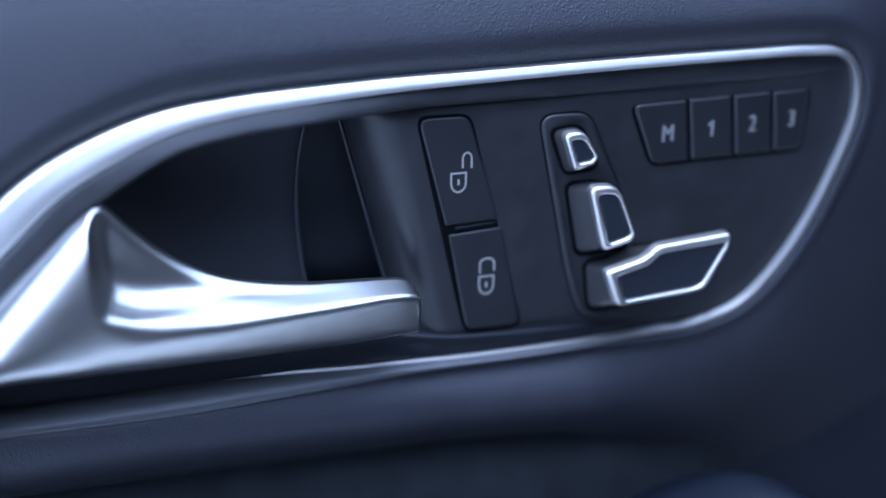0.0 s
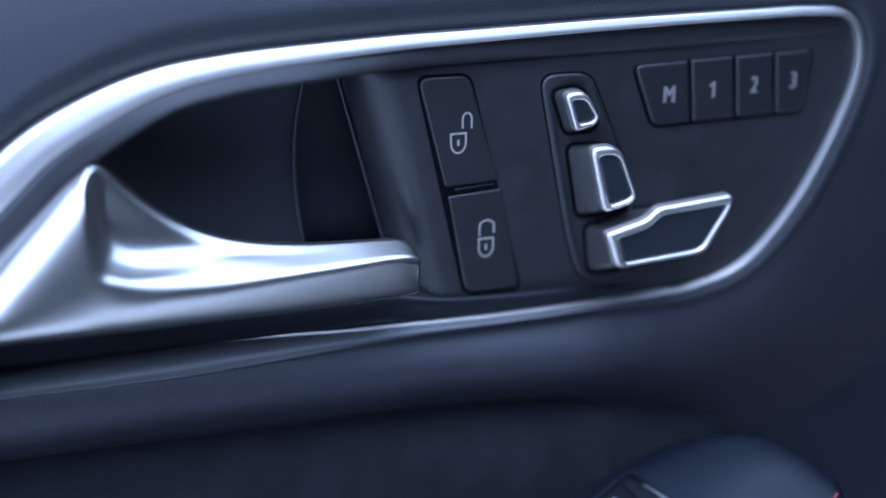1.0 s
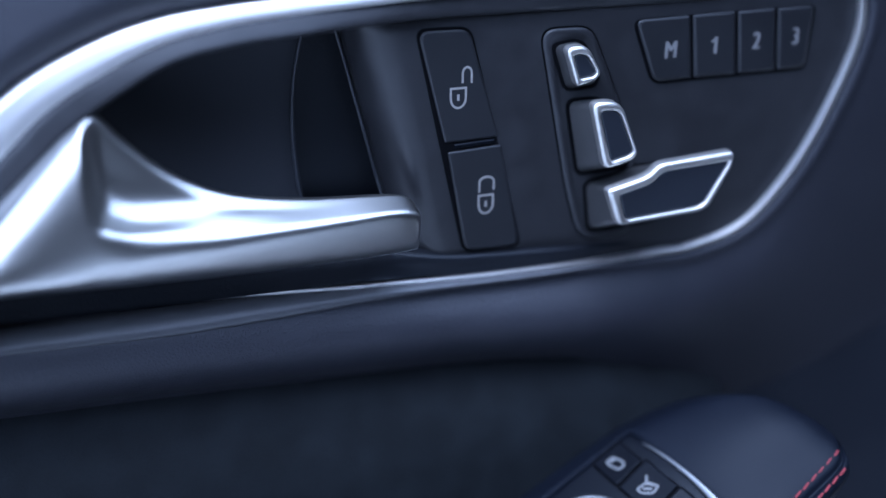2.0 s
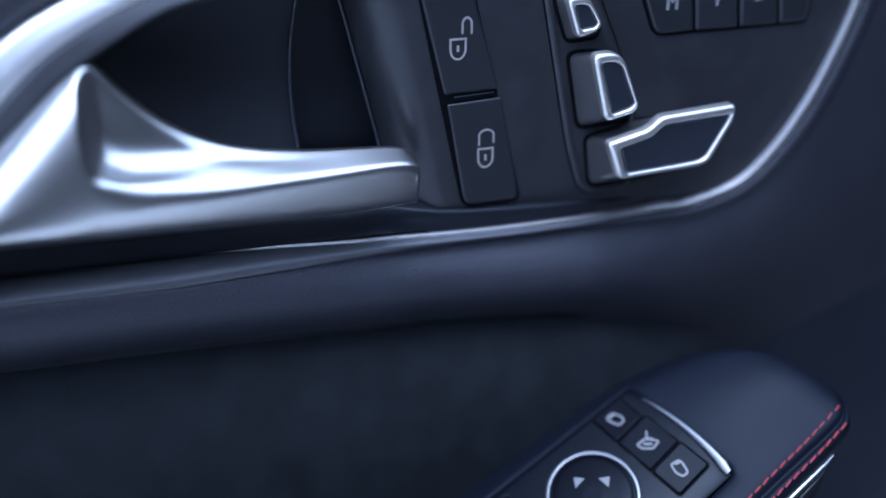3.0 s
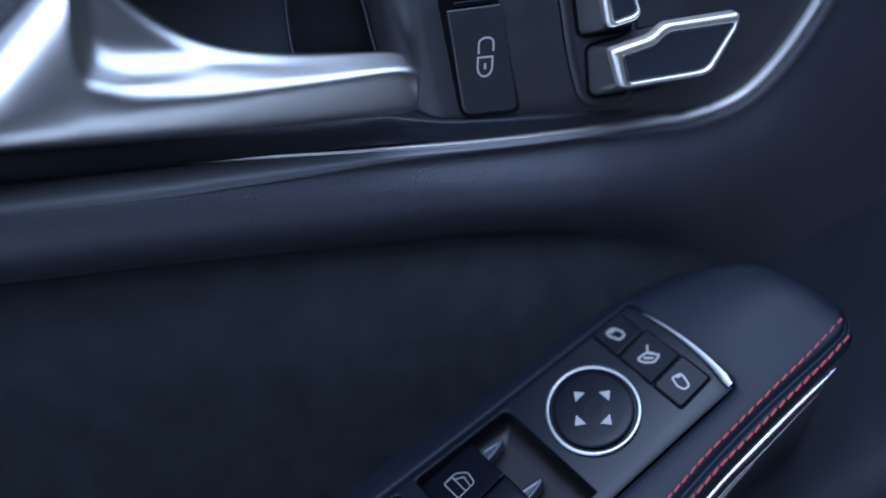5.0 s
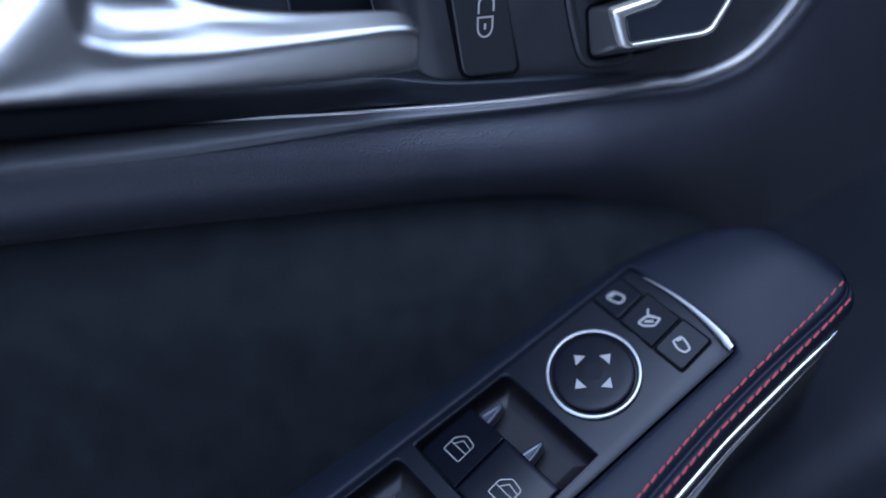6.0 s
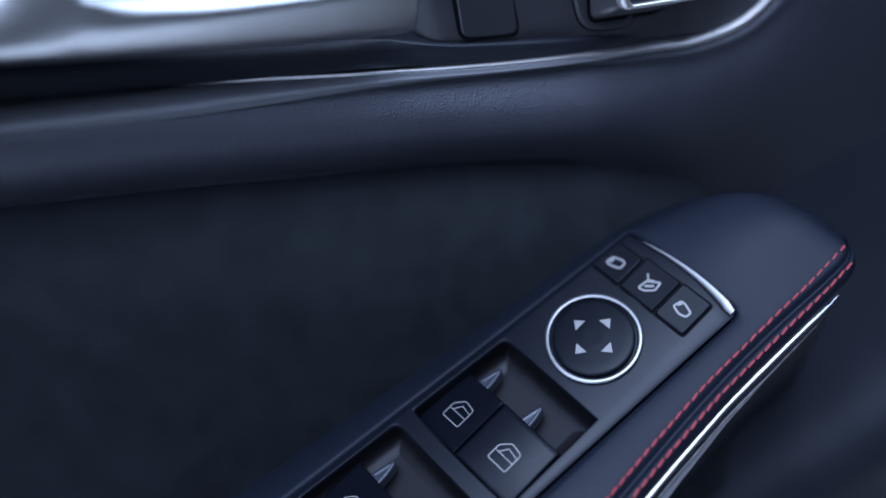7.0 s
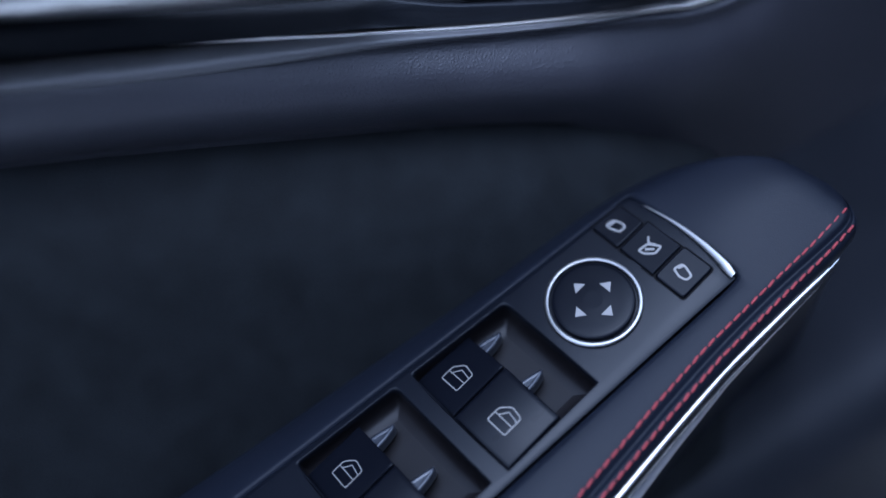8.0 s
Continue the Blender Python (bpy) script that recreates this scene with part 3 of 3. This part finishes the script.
# ---- memory buttons ----
memory = empty("memory_switch", "row of four black seat memory buttons with grey characters", "switch", (0.21, 0.35, 0.90))
xs = [178.5, 199.4, 216.2, 231.4, 246.6]
part("surround", slab(door, rounded([(177.9, 914.3), (247.0, 914.6), (245.6, 892.2), (186.6, 892.0)], [4, 2.5, 3, 4]), [(0, -0.5), (0, 0.2)]), GAP, memory)


def character(text, x, z, parent):
    cu = bpy.data.curves.new("character", "FONT")
    cu.body, cu.size, cu.align_x, cu.align_y = text, 8.3, "CENTER", "CENTER"
    cu.offset, cu.extrude = 0.0, 0.0
    tmp = new("character", cu)
    bpy.context.view_layer.update()
    me = bpy.data.meshes.new_from_object(tmp.evaluated_get(bpy.context.evaluated_depsgraph_get()))
    bpy.data.objects.remove(tmp)
    bm = bmesh.new()
    bm.from_mesh(me)
    for v in bm.verts:
        v.co = door(x + v.co.x * 0.72, z + v.co.y, 1.2)
    if text == "1":
        bm = merge(bm, stroke(door, [(x - 1.3, z + 1.5), (x + 0.1, z + 2.6)], 0.7, 1.1))
    bold = [bm.copy() for k in (-0.28, 0.28)]
    for k, b in zip((-0.28, 0.28), bold):
        bmesh.ops.translate(b, verts=b.verts[:], vec=(k * 0.001, -0.00002 * (1 + (k > 0)), 0))
    bm = merge(bm, *bold)
    part("character", bm, PRINT_DIM, parent, "grey character " + text, False)


for k, ch in enumerate("M123"):
    a, b = xs[k] + (0.4 if k else 0.4), xs[k + 1] - 0.8
    if k == 0:
        poly, rad = [(a + 0.2, 914.2), (b, 914.4), (b + 2.4, 893.4), (187.2, 893.0)], [3.2, 0.8, 0.8, 3.2]
    else:
        poly, rad = [(a, 914.4), (b, 914.6), (b + (2.4, 2.4, 2.6, -1.0)[k], 893.2), (a + 2.4, 893.2)], [0.8, 0.8 + 1.4 * (k == 3), 0.8 + 1.8 * (k == 3), 0.8]
    key = part("button", slab(door, rounded(poly, rad), [(0, 0), (0, 0.55), (0.35, 0.95), (0.9, 1.1)]), BUTTON, memory)
    character(ch, (192.3, 208.9, 224.4, 239.6)[k], (903.3, 903.5, 903.9, 904.3)[k], key)

# ---- armrest ----
armrest = empty("armrest", "dark blue-grey leather armrest with double red stitching", "armrest", plate(0, 0, -20))
LEFT = [(-260, -78), (-114, -48), (-81, -42.2), (-50, -37.4), (-19, -31), (17, -25.8), (39.5, -21), (50, -17.6), (59, -13.6), (67, -8.4), (73.5, -2.2), (78.5, 5), (81.4, 14), (82.8, 23), (83.2, 27.5)]
RIGHT = [(-260, 58), (-120, 50), (-48, 46.4), (-15, 44.4), (12, 43.4), (45, 44.4), (62, 45.2), (73, 45), (77, 43.4), (80, 40), (82.2, 35.5), (83.2, 31.5)]


def pleft(l):
    return lerp(l, [(-260, -52), (-100, -33), (-15, -22.8), (36, -17.5)])


def pright(l):
    return lerp(l, [(-150, 16), (-67, 20.8), (35, 27.2)])


rings = []
stations = [-260, -200, -150, -120, -90, -60, -30, 0, 20, 30, 36.9, 37, 39, 43, 48, 53, 58, 63, 67, 71, 74, 77, 79, 80.6, 81.8, 82.6, 83.2]
for l in stations:
    a0, a1 = lerp(l, LEFT), lerp(l, RIGHT)
    k = min(1.0, (a1 - a0) / 66)
    fall = max(0, (l - 68) / 14.8) ** 4 * 3.5          # the front end rolls down
    lift = lerp(l, [(36, 0), (44, 1.4), (60, 2.6), (72, 2.4), (82, 1.2)])
    rw = pleft(l) - a0 if l < 38 else 5.5
    pl = -13.0 if l < 37 else 0.0
    left = [(4, -120), (-2.5, -24), (-3.8, -10.5), (-2.6, -7.4), (0.2 * rw, -4.2), (0.5 * rw, -1.8), (0.83 * rw, -0.4), (rw - 0.2, -0.6 + lift * 0.2), (rw + 0.8, pl + lift * 0.4)]
    seam = pright(l) - a1 if l < 37 else -18.4
    right = [(seam - 0.7, pl + lift * 0.45), (seam + 0.25, (-0.55 if l < 37 else 0.05) + lift * 0.4), (seam + 1.4, 0.1 + lift * 0.35), (-9.6, 0.5), (-7.2, 0.1), (-6.2, -0.6), (-5.2, -1.9), (-4.2, -0.7), (-3.2, -0.2), (-1.6, -0.6), (-0.4, -2.0), (0, -4.0), (-0.2, -6), (-1.4, -7.4), (-1.6, -9), (-4, -20), (-12, -120)]
    pts = [(a0 + d * k, h - fall) for d, h in left]
    m0, m1 = a0 + (rw + 0.8) * k, a1 + (seam - 0.7) * k
    pts += [(m0 + (m1 - m0) * s, pl + lift * (0.4 + 0.6 * math.sin(math.pi * min(1, s)))) for s in (0.2, 0.4, 0.6, 0.8)] if fall == 0 else [(m0 + (m1 - m0) * s, pl + lift * (0.4 + 0.6 * math.sin(math.pi * s)) - fall) for s in (0.2, 0.4, 0.6, 0.8)]
    pts += [(a1 + d * k, h - fall) for d, h in right]
    rings.append([plate(l, a, h) for a, h in pts])
rings.append([plate(83.3, 29.5 + (i / 30 - 0.5) * 3, -14 - abs(i - 15)) for i in range(len(rings[-1]))])
subdiv(part("body", loft(rings, False), LEATHER, armrest, "dark blue-grey leather cover"), 1)

# bright strip under the seam
rings = []
for i in range(50):
    l = -160 + 226 * i / 49
    g = lerp(l, [(-160, 1), (30, 1), (56, 0.75), (66, 0.1)])
    a = lerp(l, RIGHT) + 0.2
    rings.append([plate(l, a + da * g, -7.4 + dh * g) for da, dh in ((-1.5, 2.2), (0.6, 2.0), (2.1, 0.8), (2.5, -1.0), (1.4, -2.8), (-1.5, -3.2))])
part("chrome_strip", loft(rings, True, (True, True)), CHROME, armrest, "thin bright chrome strip")
rings = []
for i in range(50):
    l = -160 + 222 * i / 49
    g = lerp(l, [(-160, 1.3), (-40, 1), (20, 0.5), (62, 0.08)])
    a = lerp(l, RIGHT)
    rings.append([plate(l, a + da * g, -12 + dh * g) for da, dh in ((-1.5, 2), (1.0, 1.0), (2.9, -1.0), (4.2, -4.5), (3.2, -7.5), (-3.5, -9))])
part("lower_trim", loft(rings, True, (True, True)), TAB, armrest, "dark trim below the chrome strip")

# ---- switch plate on the armrest ----
splate = empty("armrest_switch_plate", "dark grey plastic switch plate set into the armrest", "switch panel", plate(-20, 0, 0))


def cols(l):
    inner, rail = pleft(l) + 1.6, lerp(l, [(-104, 16.6), (-63.5, 17.6), (-58.2, 18.8), (-18.6, 19.6), (36, 20.5)])
    return [pleft(l), pleft(l) + 0.7] + [inner + (rail - inner) * k / 8 for k in range(9)] + [pright(l) - 1.0, pright(l)]


lines = [-150, -149.2, -104, -63.5, -58.2, -18.6, 10, 25, 32, 36, 38.2]
bm = bmesh.new()
top_rows, low_rows = [], []
for l in lines:
    cs = cols(l)
    bow = lerp(l, [(25, 0), (38.2, 1)])
    hs = [-0.5] + [-0.1] * 11 + [-0.45]
    if l in (-150, 38.2):
        hs = [h - 0.4 for h in hs]
    top_rows.append([bm.verts.new(plate(l + bow * (0.8 - 2.9 * ((a - 5) / 22) ** 2), a, h)) for a, h in zip(cs, hs)])
for i in range(len(lines) - 1):
    for j in range(12):
        if 2 <= j < 10 and lines[i] in (-104, -58.2):
            continue
        bm.faces.new((top_rows[i][j], top_rows[i][j + 1], top_rows[i + 1][j + 1], top_rows[i + 1][j]))
sharpen(part("plate", bm, PLASTIC, splate), 30)
for l0, l1 in ((-58.2, -18.6), (-104, -63.5)):
    box = [(l0, cols(l0)[2]), (l0, cols(l0)[10]), (l1, cols(l1)[10]), (l1, cols(l1)[2])]
    square, soft = rounded(box, 0.02), rounded(box, [2.0, 1.2, 1.2, 3.0])
    rim = [[plate(l, a, -0.1) for l, a in square], [plate(l, a, -0.07) for l, a in soft], [plate(l, a, -0.25) for l, a in inset(soft, 0.35)], [plate(l, a, -0.9) for l, a in inset(soft, 0.65)], [plate(l, a, -3) for l, a in inset(soft, 0.75)]]
    part("pocket_rim", loft(rim, True), PLASTIC, splate)
    rings = [[plate(l, a, h) for l, a in inset(soft, d)] for d, h in ((0.7, -2.8), (0.9, -6), (1.6, -8.5), (3.5, -10.2), (6, -10.8))]
    part("pocket", loft(rings, True, (False, True)), POCKET, splate)
rings = []
for i in range(25):
    s = i / 24
    a = -11 + 37.6 * s
    l = 38.4 - 2.6 * ((a - 5) / 21) ** 2
    g = lerp(s, [(0, 0.12), (0.3, 0.55), (0.6, 1.0), (0.92, 1.55), (1, 1.1)])
    rings.append([plate(l + dl * g, a, 0.3 + dh * g) for dl, dh in ((-1.1, -1), (-1.0, 0.3), (-0.4, 0.9), (0.5, 1.1), (1.2, 0.8), (1.4, -1))])
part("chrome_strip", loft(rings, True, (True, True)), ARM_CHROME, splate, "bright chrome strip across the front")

# ---- mirror adjuster ----
mirror = empty("mirror_switch", "round black mirror adjuster with chrome ring and arrows", "switch", plate(0, 0, 0))
circle = [(15.8 * math.cos(2 * math.pi * i / 64), 15.8 * math.sin(2 * math.pi * i / 64)) for i in range(64)]
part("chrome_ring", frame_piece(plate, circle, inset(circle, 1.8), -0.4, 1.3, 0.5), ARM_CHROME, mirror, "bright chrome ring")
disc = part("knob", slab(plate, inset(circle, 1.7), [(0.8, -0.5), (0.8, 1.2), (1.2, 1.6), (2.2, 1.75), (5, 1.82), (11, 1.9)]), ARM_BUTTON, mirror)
for ang in (0, 90, 180, 270):
    c, s = math.cos(radians(ang)), math.sin(radians(ang))
    tri = [(8.3, 0), (5.4, 2.25), (5.4, -2.25)]
    part("arrow", slab(plate, [(u * c - v * s, u * s + v * c) for u, v in tri], [(0, 1.2), (0, 1.95)]), PRINT_ARM, disc, "white arrow", False)
for k, (a0, a1) in enumerate(((-18.3, -6.8), (-6.2, 7.8), (8.4, 20.2))):
    l0, l1 = 19.4, lerp((a0 + a1) / 2, [(-13, 31.8), (0, 33.2), (14, 33.6)])
    poly = rounded([(l0, a0), (l1, a0 + (1.2 if k == 0 else 0)), (l1, a1), (l0, a1)], 1.3 if k != 1 else 0.6)
    part("gap", slab(plate, inset(poly, -0.55), [(0, -0.4), (0, 0.02)]), GAP, mirror)
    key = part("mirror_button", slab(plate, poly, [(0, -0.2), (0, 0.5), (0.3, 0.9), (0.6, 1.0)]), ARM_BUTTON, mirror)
    lc, ac = (l0 + l1) / 2 - 0.5, (a0 + a1) / 2

    def icon(u, v, h, lc=lc, ac=ac):
        return plate(lc + v * 0.86, ac + u * 0.86, h)
    if k == 0:
        bm = stroke(icon, rounded([(-2.9, -2.4), (-2.4, 0.9), (1.4, 2.2), (3.0, 1.6), (2.8, -1.3), (-0.9, -2.5)], 0.8, 3), 0.85, 1.0, True)
        bm = merge(bm, stroke(icon, [(-1.8, -1.4), (-1.5, 0.6)], 0.9, 1.0))
    elif k == 1:
        bm = merge(stroke(icon, rounded([(-2.2, -3.5), (-1.6, 0.6), (2.8, 3.4), (3.2, -0.4), (0.2, -3.2)], 0.8, 3), 0.85, 1.0, True), stroke(icon, [(-3.4, 3.4), (-1.4, 1.2), (0.8, 2.6)], 0.8, 1.0), stroke(icon, [(-0.8, -1.6), (1.8, 0.8)], 1.0, 1.0))
    else:
        bm = stroke(icon, rounded([(-3.3, -1.0), (-2.4, 2.4), (-0.6, 2.4), (3.3, 1.0), (3.0, -1.5), (0.2, -2.2)], 0.8, 3), 0.85, 1.0, True)
        bm = merge(bm, stroke(icon, [(-2.4, 0.2), (-1.6, 1.8)], 0.9, 1.0))
    part("mirror_icon", bm, PRINT_ARM, key, "grey mirror icon", False)


# ---- window switches ----
def window_switch(l, a0, a1, tilt):
    sw = empty("window_switch", "black power window switch with white window icon", "switch", plate(l, (a0 + a1) / 2, 0), group="window switches")
    am = (a0 + a1) / 2
    rings = []
    for a, dh in ((a0, -6), (a0, -0.5), (a0 + 0.25, -0.15), (a0 + 0.9, 0), (am, 0.15), (a1 - 0.9, 0), (a1 - 0.25, -0.15), (a1, -0.5), (a1, -6)):
        rings.append([plate(l + dl, a, h + dh - (a1 - a) * tilt) for dl, h in ((-10.8, -5), (-10.8, -0.5), (-10.5, -0.05), (-9.6, 0.15), (0, 0.1), (9.5, 0.15), (11.2, 0.1), (11.6, -0.3), (11.2, -1.8), (8.6, -6))])
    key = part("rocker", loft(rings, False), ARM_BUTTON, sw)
    sharpen(key, 50)

    def icon(u, v, h):
        return plate(l - 0.3 + v, am + u, h - (a1 - am - u) * tilt)
    outline = rounded([(-3.7, -4.0), (3.7, -4.0), (3.7, 3.3), (-0.7, 4.1), (-3.7, 1.1)], [0.6, 0.6, 0.9, 0.9, 0.9], 3)
    bm = merge(stroke(icon, outline, 0.36, 0.3, True), stroke(icon, [(-3.5, -0.6), (3.5, -0.6)], 0.32, 0.3), stroke(icon, [(-2.3, -0.6), (-0.4, 2.2), (3.5, 1.5)], 0.32, 0.3))
    part("window_icon", bm, PRINT_ARM, key, "white window icon", False)
    at = am - (6.2 if tilt < 0.1 else 3.4)

    def slope(u, v, h):
        return plate(l + u, at + v, h - 0.16 * (u - 12))
    tongue = rounded([(11, -0.2), (16, 0.5), (20.6, 1.5), (19.6, 3.0), (16, 4.0), (11, 4.6)], [0.3, 3, 0.9, 0.9, 3, 0.3])
    part("finger_tab", slab(slope, tongue, [(0, -9), (0, -4.2), (0.35, -3.6), (0.8, -3.4), (1.4, -3.6)]), KNOB, sw, "small dark grey finger tab")
    return sw


window_switch(-46.6, -24.2, -5.8, 0.26)
window_switch(-46.6, -5.2, 18.2, -0.01)
window_switch(-92.3, -27.6, -8.4, 0.26)
window_switch(-92.3, -7.8, 16.0, -0.01)

# ---- ground, and added dark blockers standing in for the car around, out of view ----
ground = tagged(part("ground", loft([[Vector((-60, -60, 0)), Vector((60, -60, 0))], [Vector((-60, 60, 0)), Vector((60, 60, 0))]], False), TARMAC), "pale concrete ground under the car", "ground", kind="structure")


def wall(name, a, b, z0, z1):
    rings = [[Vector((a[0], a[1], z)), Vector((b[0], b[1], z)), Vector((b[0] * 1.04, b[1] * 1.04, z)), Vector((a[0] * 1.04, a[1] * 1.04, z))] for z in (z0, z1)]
    tagged(part(name, loft(rings, True, (True, True)), DARK, smooth=False), "unseen dark wall added to darken reflections on the door", "wall", kind="structure")


# unseen walls, added to block low sky and darken what the door mirrors
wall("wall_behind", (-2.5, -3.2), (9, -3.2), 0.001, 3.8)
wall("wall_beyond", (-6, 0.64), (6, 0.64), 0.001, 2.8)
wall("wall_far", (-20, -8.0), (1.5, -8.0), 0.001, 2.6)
# stands in for the seat, so the handle's right end mirrors dark
wall("seat_stand_in", (0.24, -0.22), (0.58, -0.22), 0.001, 1.3)
# added block that keeps the bright ground out of the handle's reflection
tagged(part("ground_blocker", loft([[Vector((x, y, z)) for x, y in ((0.26, -0.22), (0.58, -0.22), (0.58, 0.24), (0.26, 0.24))] for z in (0.22, 0.36)], True, (True, True)), DARK, smooth=False), "unseen dark block added to hide bright ground from the handle", "sill", kind="structure")
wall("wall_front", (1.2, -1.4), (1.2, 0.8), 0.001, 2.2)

# ---- red stitches, two rows ----
def capsule():
    rings = []
    for s, rr in ((-1.7, 0.15), (-1.5, 0.38), (-0.8, 0.48), (0.8, 0.48), (1.5, 0.38), (1.7, 0.15)):
        rings.append([(s * 0.001, rr * 0.001 * math.cos(q), rr * 0.0008 * math.sin(q)) for q in (0, 1.047, 2.094, 3.142, 4.189, 5.236)])
    return loft([[Vector(p) for p in r] for r in rings], True, (True, True))


first = part("stitch", capsule(), THREAD, armrest, "red thread")
mesh = first.data
bpy.data.objects.remove(first)
random.seed(4)
for back in (7.6, 2.2):
    l = -118.0
    while l < (74 if back < 5 else 78):
        a, b = lerp(min(l - 1.5, 60), RIGHT) - back, lerp(min(l + 1.5, 60), RIGHT) - back
        fall = max(0, (l - 68) / 14.8) ** 4 * 3.5
        p, q = plate(l - 1.5, a, 0), plate(l + 1.5, b, 0)
        x = (q - p).normalized()
        y = UPN.cross(x).normalized()
        z = x.cross(y)
        st = new("stitch", mesh)
        st.parent = armrest
        st.matrix_basis = Matrix.Translation(plate(l, (a + b) / 2, 0.15 - fall) - armrest.location) @ Matrix((x, y, z)).transposed().to_4x4() @ pose(0, 0, 0, 0, 0, random.uniform(3, 9))
        l += 3.9 + random.uniform(-0.12, 0.12)
